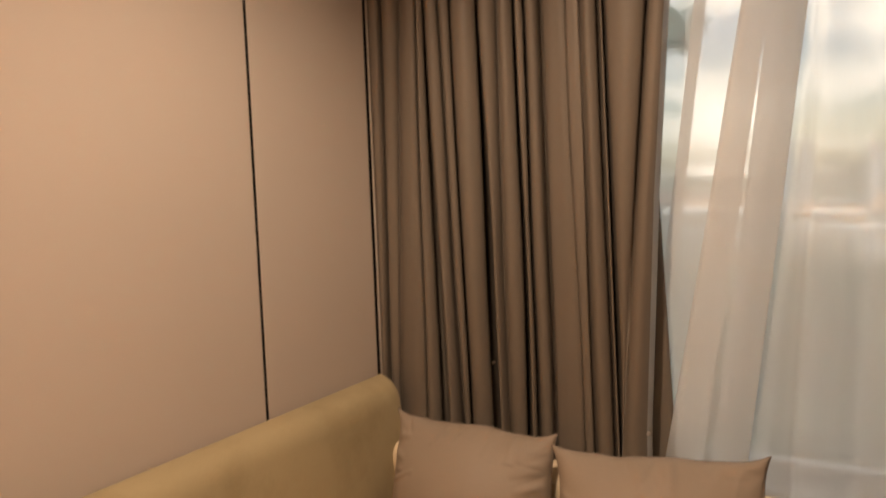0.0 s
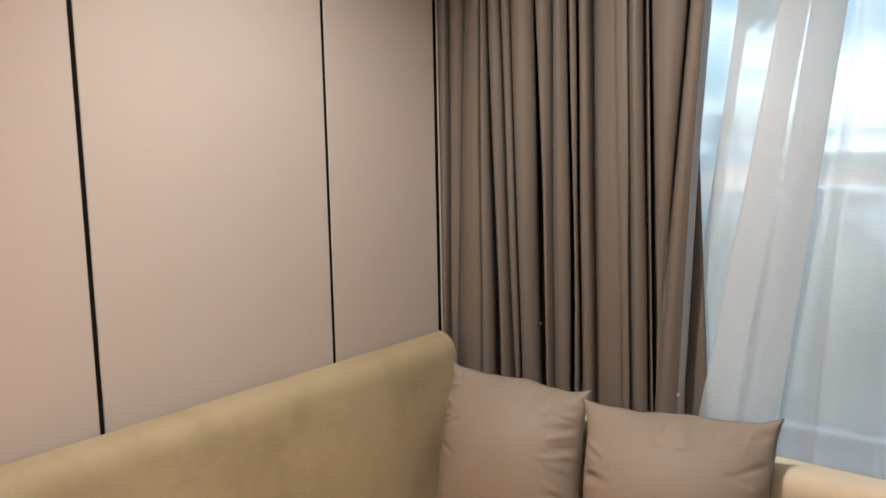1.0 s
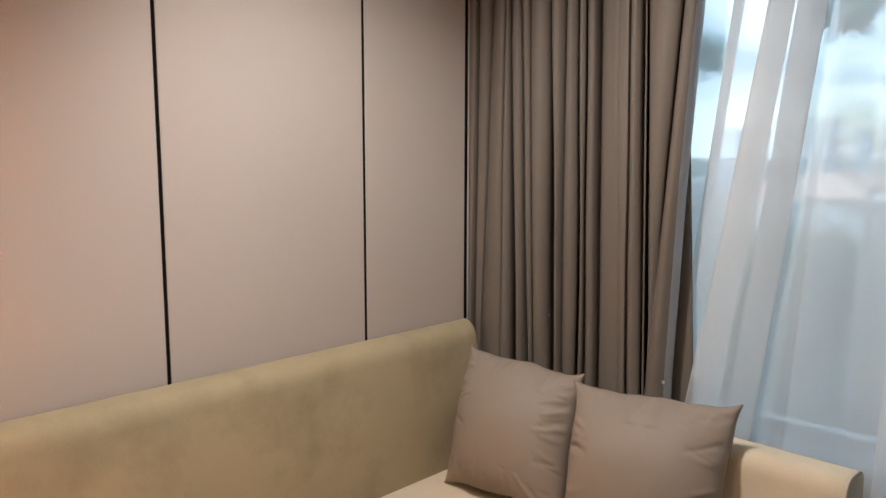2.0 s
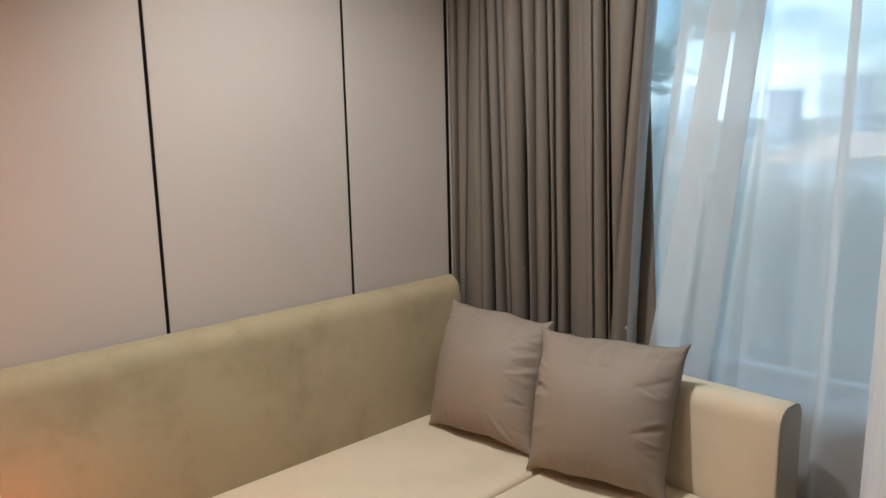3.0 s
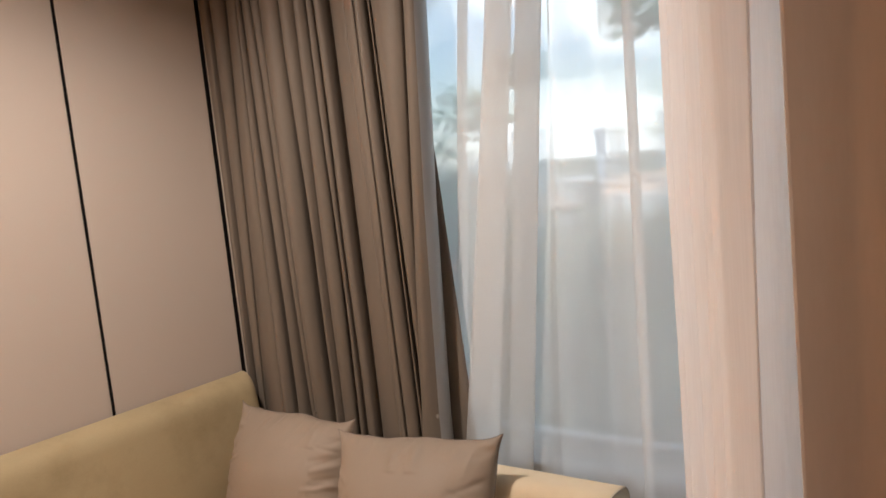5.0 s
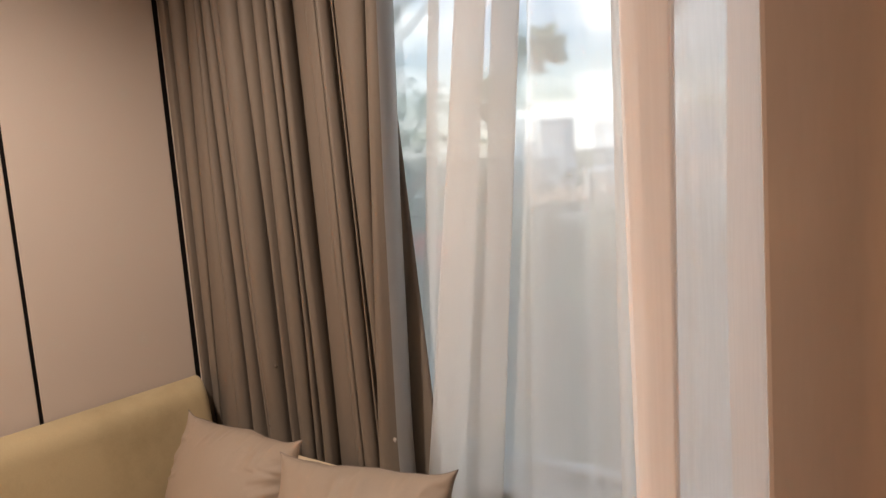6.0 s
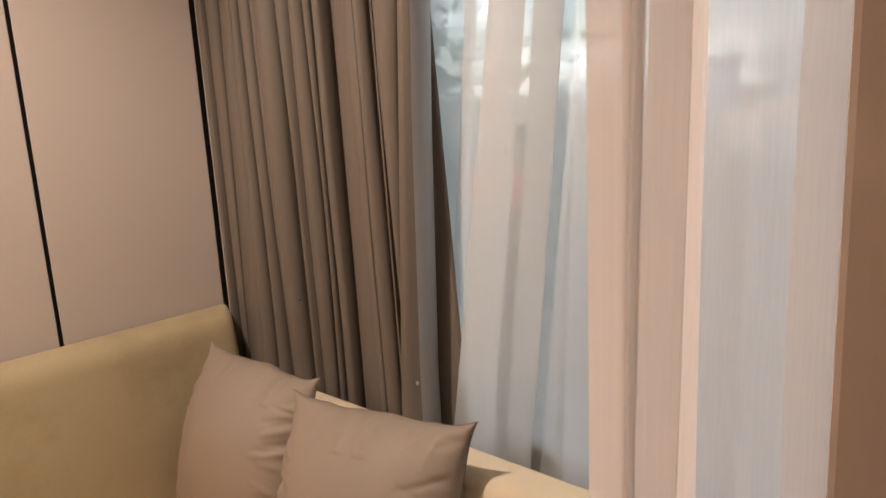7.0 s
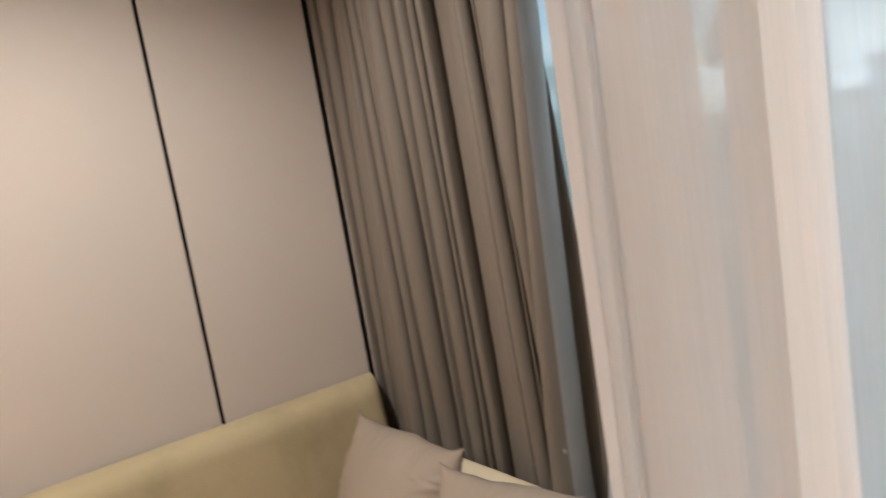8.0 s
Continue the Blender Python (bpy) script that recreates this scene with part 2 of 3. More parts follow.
for y in JOINTS[1:-1]:
    a, b = (0.0, 0.017) if y == 0.004 else (y - 0.0052, y + 0.0052)
    part("joint_strip", box(-0.034, -0.0025, a, b, 0.08, HIGH - 0.002), M_GAP, wall_west, "black recessed joint strip")
tagged(mesh_object("baseboard", box(-0.032, -0.004, SOUTH, INNER, 0, 0.077, 0.002, 1), M_GAP), "black recessed skirting below the panels", "baseboard", kind="structure")

OPEN_X0, OPEN_X1, OPEN_TOP = 0.45, 2.6, 2.45
bm = box(-0.032, OPEN_X0, INNER, INNER + 0.22, 0, HIGH)
box(OPEN_X1, EAST, INNER, INNER + 0.22, 0, HIGH, bm=bm)
box(OPEN_X0, OPEN_X1, INNER, INNER + 0.22, 0, SILL_Z - 0.025, bm=bm)
box(OPEN_X0, OPEN_X1, INNER, INNER + 0.22, OPEN_TOP, HIGH, bm=bm)
tagged(mesh_object("wall_north", bm, M_PAINT), "greige window wall behind the curtains", "wall", kind="structure")
tagged(mesh_object("wall_south", box(-0.2, EAST + 0.2, SOUTH - 0.2, SOUTH, 0, HIGH), M_PAINT), "plain greige back wall of the room", "wall", kind="structure")
tagged(mesh_object("wall_east", box(EAST, EAST + 0.2, SOUTH, 0.45, 0, HIGH), M_PAINT), "plain greige side wall of the room", "wall", kind="structure")

pier = tagged(mesh_object("wall_partition", box(1.775, EAST, -0.75, -0.638, 0, HIGH, 0.004, 2), M_PIER), "brown satin laminate partition wall near the window", "partition wall", kind="structure")

window = tagged(new("window_1"), "wide grey-framed window behind sheer curtains", "window", kind="structure")
FY = INNER + 0.12
part("window_sill", box(OPEN_X0, OPEN_X1, INNER - 0.02, FY - 0.025, SILL_Z - 0.023, SILL_Z, 0.004, 2), M_SILL, window, "pale stone sill")
MULLIONS = [OPEN_X0, OPEN_X1]
bm = box(OPEN_X0, OPEN_X1, FY - 0.025, FY + 0.025, SILL_Z - 0.02, SILL_Z + 0.035, 0.003, 1)
box(OPEN_X0, OPEN_X1, FY - 0.025, FY + 0.025, OPEN_TOP - 0.05, OPEN_TOP, 0.003, 1, bm)
for x in MULLIONS:
    a = min(max(x, OPEN_X0 + 0.025), OPEN_X1 - 0.025)
    box(a - 0.025, a + 0.025, FY - 0.024, FY + 0.024, SILL_Z + 0.035, OPEN_TOP - 0.05, 0.003, 1, bm)
part("window_frame", bm, M_FRAME, window, "dark grey metal frame")
for a, b in zip(MULLIONS, MULLIONS[1:]):
    pane = part("pane", box(a + 0.02, b - 0.02, FY - 0.004, FY + 0.004, SILL_Z + 0.02, OPEN_TOP - 0.03), M_GLASS, window, "clear window pane")
    pane.visible_shadow = False

# ---- ceiling downlights: the key and two added fills ----


def downlight(x, y):
    ob = thing("downlight", (x, y, HIGH), "small round warm-white ceiling downlight, lit, unseen key or added fill", "downlight", "ceiling downlights")
    part("ring", lathe([(0.062, 0.0), (0.062, -0.006), (0.05, -0.012), (0.046, -0.004), (0.046, 0.0)], 28), M_TRACK, ob, "", True)
    part("lens", lathe([(0.044, -0.001), (0.044, -0.004)], 28), M_LENS, ob, "glowing frosted lens")
    return ob


for x, y, *_ in KEY_AND_FILL:
    downlight(x, y)

# ---- sofa ----
SOFA_END = -1.63


def rounded_run(profile, a, b, steps=24, wave=0.0, corner=0.0):
    """A padded bar: a closed (x, z) profile drawn along y from a to b, with softened ends."""
    bm = bmesh.new()
    n = len(profile)
    cx, cz = sum(p[0] for p in profile) / n, sum(p[1] for p in profile) / n
    rings = []
    e = 0.012 / abs(b - a)
    stations = [(0.0, 0.012), (0.12 * e, 0.0062), (0.4 * e, 0.002), (e, 0.0)] + [(e + (1 - 2 * e) * i / steps, 0.0) for i in range(1, steps)] + [(1 - e, 0.0), (1 - 0.4 * e, 0.002), (1 - 0.12 * e, 0.0062), (1.0, 0.012)]
    if corner:
        stations = stations[:-6] + [(1 - d / abs(b - a), max(0, 0.006 - d)) for d in (0.075, 0.06, 0.045, 0.03, 0.02, 0.012, 0.006, 0.002, 0.0)]
    rear = min(p[0] for p in profile)
    for s, shrink in stations:
        ring = []
        for x, z in profile:
            d = math.hypot(x - cx, z - cz) or 1
            k = 1 - shrink / d
            w = wave * noise.noise(Vector((x * 3, s * (b - a) * 3.0, z * 3)))
            d = (1 - s) * abs(b - a)
            if corner and d < corner:
                x = rear + (x - rear) * max(0.12, math.sqrt(1 - ((corner - d) / corner) ** 2))
            ring.append(bm.verts.new((cx + (x - cx) * k + w, a + (b - a) * s, cz + (z - cz) * k + w * 0.4)))
        rings.append(ring)
    for lo, hi in zip(rings, rings[1:]):
        for i in range(n):
            bm.faces.new((lo[i], lo[(i + 1) % n], hi[(i + 1) % n], hi[i]))
    bm.faces.new(rings[0][::-1])
    bm.faces.new(rings[-1])
    bmesh.ops.recalc_face_normals(bm, faces=bm.faces[:])
    return bm


def arc_profile(corners, k=6):
    """A closed outline from (x, z, radius) corners, each rounded."""
    out = []
    n = len(corners)
    for i, (x, z, r) in enumerate(corners):
        p, a, b = Vector((x, z)), Vector(corners[i - 1][:2]), Vector(corners[(i + 1) % n][:2])
        u, v = (a - p).normalized(), (b - p).normalized()
        for j in range(k + 1):
            t = j / k
            s, e = p + u * r, p + v * r
            q = s * (1 - t) ** 2 + p * 2 * t * (1 - t) + e * t * t
            out.append((q.x, q.y))
    return out


sofa = thing("sofa", (0, 0, 0), "khaki and cream suede sofa, blotched with wear, against the panelled wall", "sofa")
part("plinth", box(0.03, 1.22, SOFA_END + 0.02, -0.02, 0.03, 0.2, 0.01), M_BASE, sofa, "dark wooden plinth")
for x, y in ((0.08, -0.08), (1.17, -0.08), (0.08, SOFA_END + 0.08), (1.17, SOFA_END + 0.08)):
    leg = lathe([(0.022, 0.0), (0.028, 0.045)], 14)
    bmesh.ops.translate(leg, verts=leg.verts[:], vec=(x, y, -0.016))
    part("leg", leg, M_BASE, sofa)
part("backrest", rounded_run(arc_profile([(0.006, 0.2, 0.01), (0.155, 0.2, 0.01), (0.135, 0.62, 0.05), (0.095, 0.868, 0.055), (0.006, 0.872, 0.012)], 8), SOFA_END, -0.004, wave=0.004, steps=60, corner=0.05), M_BACK, sofa, "khaki suede backrest with dark blotches", True)
seat_rear = part("seat_section", rounded_run(arc_profile([(0.135, 0.2, 0.01), (0.683, 0.2, 0.01), (0.683, 0.432, 0.022), (0.14, 0.432, 0.02)], 6), SOFA_END, -0.13, wave=0.003, steps=40), M_SEAT, sofa, "cream suede rear seat section", True)
seat_front = part("seat_section", rounded_run(arc_profile([(0.689, 0.2, 0.01), (1.24, 0.2, 0.01), (1.24, 0.432, 0.035), (0.689, 0.432, 0.022)], 6), SOFA_END, -0.13, wave=0.003, steps=40), M_SEAT, sofa, "cream suede front seat section", True)

part("scuff", tube([(0.078, -0.512, 0.855), (0.087, -0.508, 0.845), (0.094, -0.513, 0.829)], 0.0024, 6), M_BASE, sofa, "short dark scuff mark on the backrest")

# the arm: its outline in (y, z), drawn along x
arm = rounded_run(arc_profile([(-0.122, 0.2, 0.008), (0.004, 0.2, 0.008), (0.008, 0.710, 0.04), (-0.122, 0.722, 0.055)], 8), 0.10, 1.282, wave=0.002, steps=30)
bmesh.ops.transform(arm, matrix=Matrix(((0, 1, 0, 0), (1, 0, 0, 0), (0, 0, 1, 0), (0, 0, 0, 1))), verts=arm.verts[:])
bmesh.ops.reverse_faces(arm, faces=arm.faces[:])
arm_ob = part("armrest", arm, M_SEAT, sofa, "cream suede armrest with rounded top", True)
outline = arc_profile([(-0.120, 0.2, 0.008), (0.002, 0.2, 0.008), (0.006, 0.708, 0.04), (-0.120, 0.720, 0.055)], 8)
part("piping", tube([(1.278, y, z) for y, z in outline] + [(1.278, *outline[0])], 0.0035, 6), M_PIPING, arm_ob, "stitched seam round the arm front", True)

# ---- cushions ----


def cushion(tl, tr, br, bl, thick, seed, label, creases):
    """A square stuffed cushion hung on its four corners; creases: edge, place, width, rise, length, slant."""
    tl, tr, br, bl = (Vector(c) for c in (tl, tr, br, bl))
    normal = ((bl - tl).cross(tr - tl)).normalized()
    n = 104
    bm = bmesh.new()
    r = random.Random(seed)
    gathers = [[(r.uniform(-0.85, 0.85), r.uniform(0.02, 0.05), r.choice((-1, 1)) * r.uniform(0.004, 0.010), r.uniform(0.04, 0.11), r.uniform(-0.5, 0.5)) for _ in range(k)] for k in (9, 18, 14, 14)]
    for edge, *streak in creases:
        gathers[edge].append(streak)

    def at(u, v, side):
        pinch = 0.075
        du, dv = u * 2 - 1, v * 2 - 1
        uu = du * (1 - pinch * (1 - dv ** 6))
        vv = dv * (1 - pinch * (1 - du ** 6))
        uu += 0.016 * noise.noise(Vector((dv * 2.6, seed, 1.5))) * abs(du)
        vv += 0.034 * noise.noise(Vector((du * 3.4, seed, 7.5))) * abs(dv)
        a, b = (uu + 1) / 2, (vv + 1) / 2
        p = (tl * (1 - a) + tr * a) * (1 - b) + (bl * (1 - a) + br * a) * b
        fill = max(0.0, (1 - du * du) * (1 - dv * dv)) ** 0.5
        ripple = 0.0
        for dist, along, streaks in ((1 - dv, du, gathers[0]), (1 - du, dv, gathers[1]), (1 + dv, du, gathers[2]), (1 + du, dv, gathers[3])):
            for pos, width, amp, length, slant in streaks:
                d = dist / length
                if d < 4:
                    ripple += amp * math.exp(-(((along - pos - slant * dist) / width) ** 2)) * d * math.exp(1 - d)
        broad = 0.008 * noise.noise(Vector((u * 2.5 + seed, v * 2.5, 0))) * fill
        bottom = 1 - 0.25 * max(0, -dv) ** 2
        return p + normal * side * (thick * (1.0 if side > 0 else 0.5) * fill * bottom + (ripple + broad) * min(1, fill * 1.4))

    front = [[bm.verts.new(at(i / n, j / n, 1)) for i in range(n + 1)] for j in range(n + 1)]
    back = [[front[j][i] if i in (0, n) or j in (0, n) else bm.verts.new(at(i / n, j / n, -1)) for i in range(n + 1)] for j in range(n + 1)]
    for j in range(n):
        for i in range(n):
            bm.faces.new((front[j][i], front[j + 1][i], front[j + 1][i + 1], front[j][i + 1]))
            bm.faces.new((back[j][i], back[j][i + 1], back[j + 1][i + 1], back[j + 1][i]))
    bmesh.ops.recalc_face_normals(bm, faces=bm.faces[:])
    rim = [at(i / n, 0, 1) for i in range(n)] + [at(1, j / n, 1) for j in range(n)] + [at(1 - i / n, 1, 1) for i in range(n)] + [at(0, 1 - j / n, 1) for j in range(n + 1)]
    ob = thing("cushion", (0, 0, 0), label, "cushion", "cushions on the sofa")
    part("cover", bm, M_CUSHION, ob, "", True)
    part("seam", tube([tuple(p) for p in rim], 0.0009, 6), M_SEAM, ob, "sewn edge seam", True)
    return ob


cushion((0.158, -0.135, 0.831), (0.593, -0.124, 0.821), (0.640, -0.270, 0.436), (0.218, -0.315, 0.437), 0.118, 1.0, "plump taupe satin cushion leaning in the sofa corner",
        ((1, -0.42, 0.040, 0.013, 0.080, 0.35), (1, -0.28, 0.032, -0.010, 0.070, 0.3), (1, -0.16, 0.040, 0.012, 0.100, 0.25), (1, 0.02, 0.040, 0.008, 0.075, -0.1), (0, 0.72, 0.040, 0.011, 0.100, -0.8), (0, 0.86, 0.032, -0.010, 0.080, -0.9)))
cushion((0.607, -0.203, 0.824), (1.043, -0.122, 0.836), (1.058, -0.245, 0.438), (0.662, -0.340, 0.438), 0.125, 2.0, "plump taupe satin cushion with creases, leaning on the armrest",
        ((2, -0.14, 0.075, 0.012, 0.100, 0.1), (2, 0.12, 0.070, 0.013, 0.100, 0.1), (2, 0.62, 0.048, 0.008, 0.060, -0.3), (3, -0.55, 0.040, 0.010, 0.075, 0.4)))

# ---- curtains ----


def spline(points, per):
    """A smooth line through the points, Catmull-Rom."""
    pts = [Vector(p) for p in points]
    pts = [pts[0] * 2 - pts[1]] + pts + [pts[-1] * 2 - pts[-2]]
    out = []
    for a, b, c, d in zip(pts, pts[1:], pts[2:], pts[3:]):
        for i in range(per):
            t = i / per
            out.append(0.5 * (2 * b + (c - a) * t + (2 * a - 5 * b + 4 * c - d) * t * t + (3 * b - a - 3 * c + d) * t ** 3))
    out.append(pts[-2])
    return out


def drape(plan, z0, z1, za, zb, per=8, nz=60, wobble=0.004, seed=0.0):
    """Hanging cloth. plan: (x above, y above, x below, y below) fold by fold, true at the heights za and zb."""
    pts = spline(plan, per)
    bm = bmesh.new()
    rows = []
    for j in range(nz + 1):
        z = z0 + (z1 - z0) * j / nz
        k = max(-0.35, min(1.35, (z - zb) / (za - zb)))
        row = []
        for i, p in enumerate(pts):
            w = wobble * noise.noise(Vector((i / per * 0.55 + seed, z * 1.5, seed)))
            v = wobble * noise.noise(Vector((i / per * 0.55 + seed + 9, z * 1.7, seed + 4)))
            row.append(bm.verts.new((p[2] + (p[0] - p[2]) * k + w, p[3] + (p[1] - p[3]) * k + v, z)))
        rows.append(row)
    for lo, hi in zip(rows, rows[1:]):
        for i in range(len(pts) - 1):
            bm.faces.new((lo[i], lo[i + 1], hi[i + 1], hi[i]))
    return bm


# the slits between the folds: x at 1.8 m, x at 0.8 m, how deep they go, how wide they gape above and below
SLITS = [
    (0.002, 0.002, 0.060, 0.002, 0.002), (0.034, 0.022, 0.022, 0.003, 0.003), (0.088, 0.052, 0.012, 0.004, 0.003), (0.146, 0.139, 0.060, 0.002, 0.003),
    (0.170, 0.184, 0.140, 0.004, 0.016), (0.217, 0.253, 0.055, 0.003, 0.004), (0.249, 0.276, 0.085, 0.004, 0.006), (0.328, 0.350, 0.140, 0.005, 0.017), (0.384, 0.392, 0.016, 0.004, 0.003),
    (0.433, 0.444, 0.115, 0.004, 0.008), (0.459, 0.474, 0.060, 0.003, 0.003), (0.494, 0.508, 0.020, 0.003, 0.003), (0.562, 0.590, 0.070, 0.004, 0.004), (0.604, 0.622, 0.022, 0.004, 0.004),
    (0.645, 0.672, 0.035, 0.004, 0.004), (0.658, 0.688, 0.105, 0.005, 0.008), (0.764, 0.700, 0.050, 0.004, 0.001),
]


RECESS, LAST = [i for i, f in enumerate(SLITS) if f[0] == 0.494][0], len(SLITS) - 1


def gathered_curtain(z0, z1, nz=72, seed=2.0):
    """Blackout cloth pushed together: rounded folds with dark slits between, a side return and a flaring rear edge."""
    bm = bmesh.new()
    rows = []
    steps = [0.0, 0.06, 0.14, 0.24, 0.37, 0.5, 0.63, 0.76, 0.86, 0.94, 1.0]
    for j in range(nz + 1):
        z = z0 + (z1 - z0) * j / nz
        k = max(-0.3, min(1.4, z - 0.8))
        row = []
        edge = 0.762 + 0.038 * max(0.0, z - 0.8) + 0.022 * max(0.0, z - 1.35)
        sway = [0.006 * noise.noise(Vector((i * 1.7 + seed, z * 1.6, seed))) if 0 < i < LAST else 0.0 for i in range(len(SLITS) + 1)]
        places = [b + (a - b) * k + w for (a, b, *_), w in zip(SLITS, sway)]
        places[-1] = min(places[-1], edge - 0.035)
        places.append(edge)
        for i, (a, b) in enumerate(zip(places, places[1:])):
            deep, above, below = SLITS[i][2:]
            live = 1.0 + 0.35 * noise.noise(Vector((i * 2.3, z * 0.9, seed + 5)))
            deep *= live if i < LAST else max(0.0, min(1.0, (z - 1.05) / 0.4))
            gap = min(1.6 * (below + (above - below) * max(0.0, min(1.0, k))), (b - a) * 0.42)
            base = 0.030 + 0.010 * noise.noise(Vector((i * 3.1, z * 0.7, seed + 9))) + (0.028 if i == RECESS else 0.0)
            base *= 0.25 if i == 0 else 1.0 if i < LAST else 0.6
            # down into the slit and out of it again
            row += [(a - deep * 0.30, base + deep * 0.5), (a - deep * 0.6, base + deep), (a - deep * 0.6 + gap, base + deep * 0.97),
                    (a + gap * 0.9 - deep * 0.28, base + deep * 0.5), (a + gap, base + deep * 0.12)]
            lo, width = a + gap, b - a - gap
            rise = min(0.55 * width, 0.034) * (0.25 if i == RECESS else 0.75 + 0.9 * noise.noise(Vector((i * 6.3, z * 0.35, seed + 13))))
            lean = 0.35 * noise.noise(Vector((i * 4.7 + 1, z * 0.5, seed + 2)))
            for u in steps:
                v = u ** (1 + lean)
                ripple = 0.0022 * noise.noise(Vector((i * 5 + u * width * 70, z * 1.1, seed)))
                if i == LAST and u > 0.75:
                    continue
                row.append((lo + width * u * (1 - 0.5 * gap / max(width, gap)), base - rise * math.sin(math.pi * v) ** 0.6 + ripple))
        flare = 0.748 + 0.058 * max(0.0, 1.65 - z)
        row += [(edge - 0.014, 0.002), (edge - 0.005, 0.014), (edge, 0.034), (edge - 0.003, 0.056), (edge - 0.014, 0.082), (edge - 0.030, 0.098),
                (flare - 0.028, 0.105), (flare - 0.008, 0.108), (flare, 0.114), (flare - 0.006, 0.122), (flare - 0.03, 0.126)]
        rows.append([bm.verts.new((max(0.001, x), min(0.2, y + 0.008), z)) for x, y in row])
    hem = bmesh.new()
    last = len(rows[0]) - 1
    for lo, hi in zip(rows, rows[1:]):
        for i in range(last):
            # faces of the side return, split off for the paler window-lit colour
            if last - 9 <= i < last - 5:
                quad = [hem.verts.new(v.co) for v in (lo[i], lo[i + 1], hi[i + 1], hi[i])]
                hem.faces.new(quad)
            else:
                bm.faces.new((lo[i], lo[i + 1], hi[i + 1], hi[i]))
    bmesh.ops.remove_doubles(hem, verts=hem.verts[:], dist=0.0002)
    return bm, hem


curtain = thing("blackout_curtain", (0, 0, 0), "heavy taupe blackout curtain drawn aside in deep folds", "curtain")
front, hem = gathered_curtain(0.01, HIGH - 0.03)
part("cloth", front, M_DRAPE, curtain, "", True)
part("side_return", hem, M_DRAPE_LIT, curtain, "side return of the curtain, coloured pale grey for window light", True)
tag = box(-0.0045, 0.0045, -0.0012, 0.0012, -0.0055, 0.0055, 0.001, 1)
bmesh.ops.transform(tag, matrix=pose(0.766, 0.004, 0.804, 0, 25, 0), verts=tag.verts[:])
part("tag", tag, M_TAG, curtain, "small white thread tag")
snag = lathe([(0.001, -0.007), (0.004, -0.003), (0.0035, 0.003), (0.001, 0.006)], 10)
bmesh.ops.transform(snag, matrix=pose(0.369, 0.000, 0.936, 35, 20, 0), verts=snag.verts[:])
part("snag", snag, M_DRAPE, curtain, "small puckered snag in the cloth", True)
hook = thing("tieback_hook", (0.315, 0.012, 0.762), "small dark bronze tieback hook in the curtain folds", "hook")
part("knob", lathe([(0.003, -0.011), (0.008, -0.008), (0.010, 0.0), (0.008, 0.008), (0.003, 0.011)], 16), M_HOOK, hook, "", True)

sheer = thing("sheer_curtain", (0, 0, 0), "white sheer curtain hanging in loose folds before the window", "sheer curtain", "sheer curtains")
# x above, x below, depth
SHEER = [
    (0.600, 0.600, 0.150), (0.700, 0.660, 0.150), (0.800, 0.700, 0.152),
    (0.850, 0.735, 0.160), (0.860, 0.742, 0.150), (0.838, 0.722, 0.140), (0.833, 0.716, 0.128), (0.850, 0.735, 0.126), (0.900, 0.770, 0.140),
    (0.985, 0.850, 0.158), (0.992, 0.860, 0.148), (0.960, 0.805, 0.136), (0.944, 0.786, 0.120), (0.955, 0.800, 0.108), (0.985, 0.860, 0.112),
    (1.040, 0.915, 0.130), (1.070, 0.952, 0.150), (1.075, 0.960, 0.165), (1.035, 0.912, 0.172), (0.998, 0.886, 0.175), (0.996, 0.884, 0.185), (1.030, 0.930, 0.192),
    (1.085, 1.000, 0.180), (1.104, 1.044, 0.150), (1.125, 1.068, 0.132), (1.170, 1.135, 0.150), (1.220, 1.190, 0.168), (1.270, 1.240, 0.156),
    (1.308, 1.285, 0.152), (1.314, 1.291, 0.144), (1.302, 1.278, 0.134), (1.299, 1.275, 0.126), (1.315, 1.292, 0.122),
    (1.360, 1.340, 0.140), (1.420, 1.410, 0.162), (1.480, 1.470, 0.140), (1.550, 1.540, 0.165), (1.620, 1.620, 0.145), (1.760, 1.750, 0.155),
]


def sheer_depth(x, y):
    """Shallow behind the blackout curtain, fuller where it hangs free."""
    free = max(0.0, min(1.0, (x - 0.84) / 0.1))
    return 0.150 - 0.052 * free + (0.5 + 0.65 * free) * (y - 0.108)


part("cloth", drape([(a, sheer_depth(a, y), b, sheer_depth(a, y)) for a, b, y in SHEER], 0.01, HIGH - 0.03, 1.73, 0.75, per=8, nz=60, wobble=0.005, seed=5.0), M_SHEER, sheer, "", True)

near_sheer = thing("sheer_curtain", (0, 0, 0), "cream sheer curtain gathered beside the brown partition", "sheer curtain", "sheer curtains")
NEAR = [
    (1.880, -0.606), (1.830, -0.590), (1.780, -0.596), (1.748, -0.562), (1.722, -0.560), (1.690, -0.528), (1.684, -0.514), (1.712, -0.518), (1.744, -0.540),
    (1.766, -0.538), (1.768, -0.524), (1.742, -0.512), (1.718, -0.486), (1.684, -0.486), (1.662, -0.450), (1.626, -0.452),
    (1.604, -0.420), (1.574, -0.404), (1.552, -0.408), (1.556, -0.436), (1.588, -0.462), (1.582, -0.512), (1.622, -0.540),
    (1.616, -0.592), (1.660, -0.618), (1.658, -0.674), (1.696, -0.706), (1.696, -0.758), (1.730, -0.796), (1.734, -0.844), (1.758, -0.884),
    (1.776, -0.914), (1.777, -0.917), (1.774, -0.916), (1.752, -0.890), (1.728, -0.848), (1.722, -0.806), (1.712, -0.792),
]
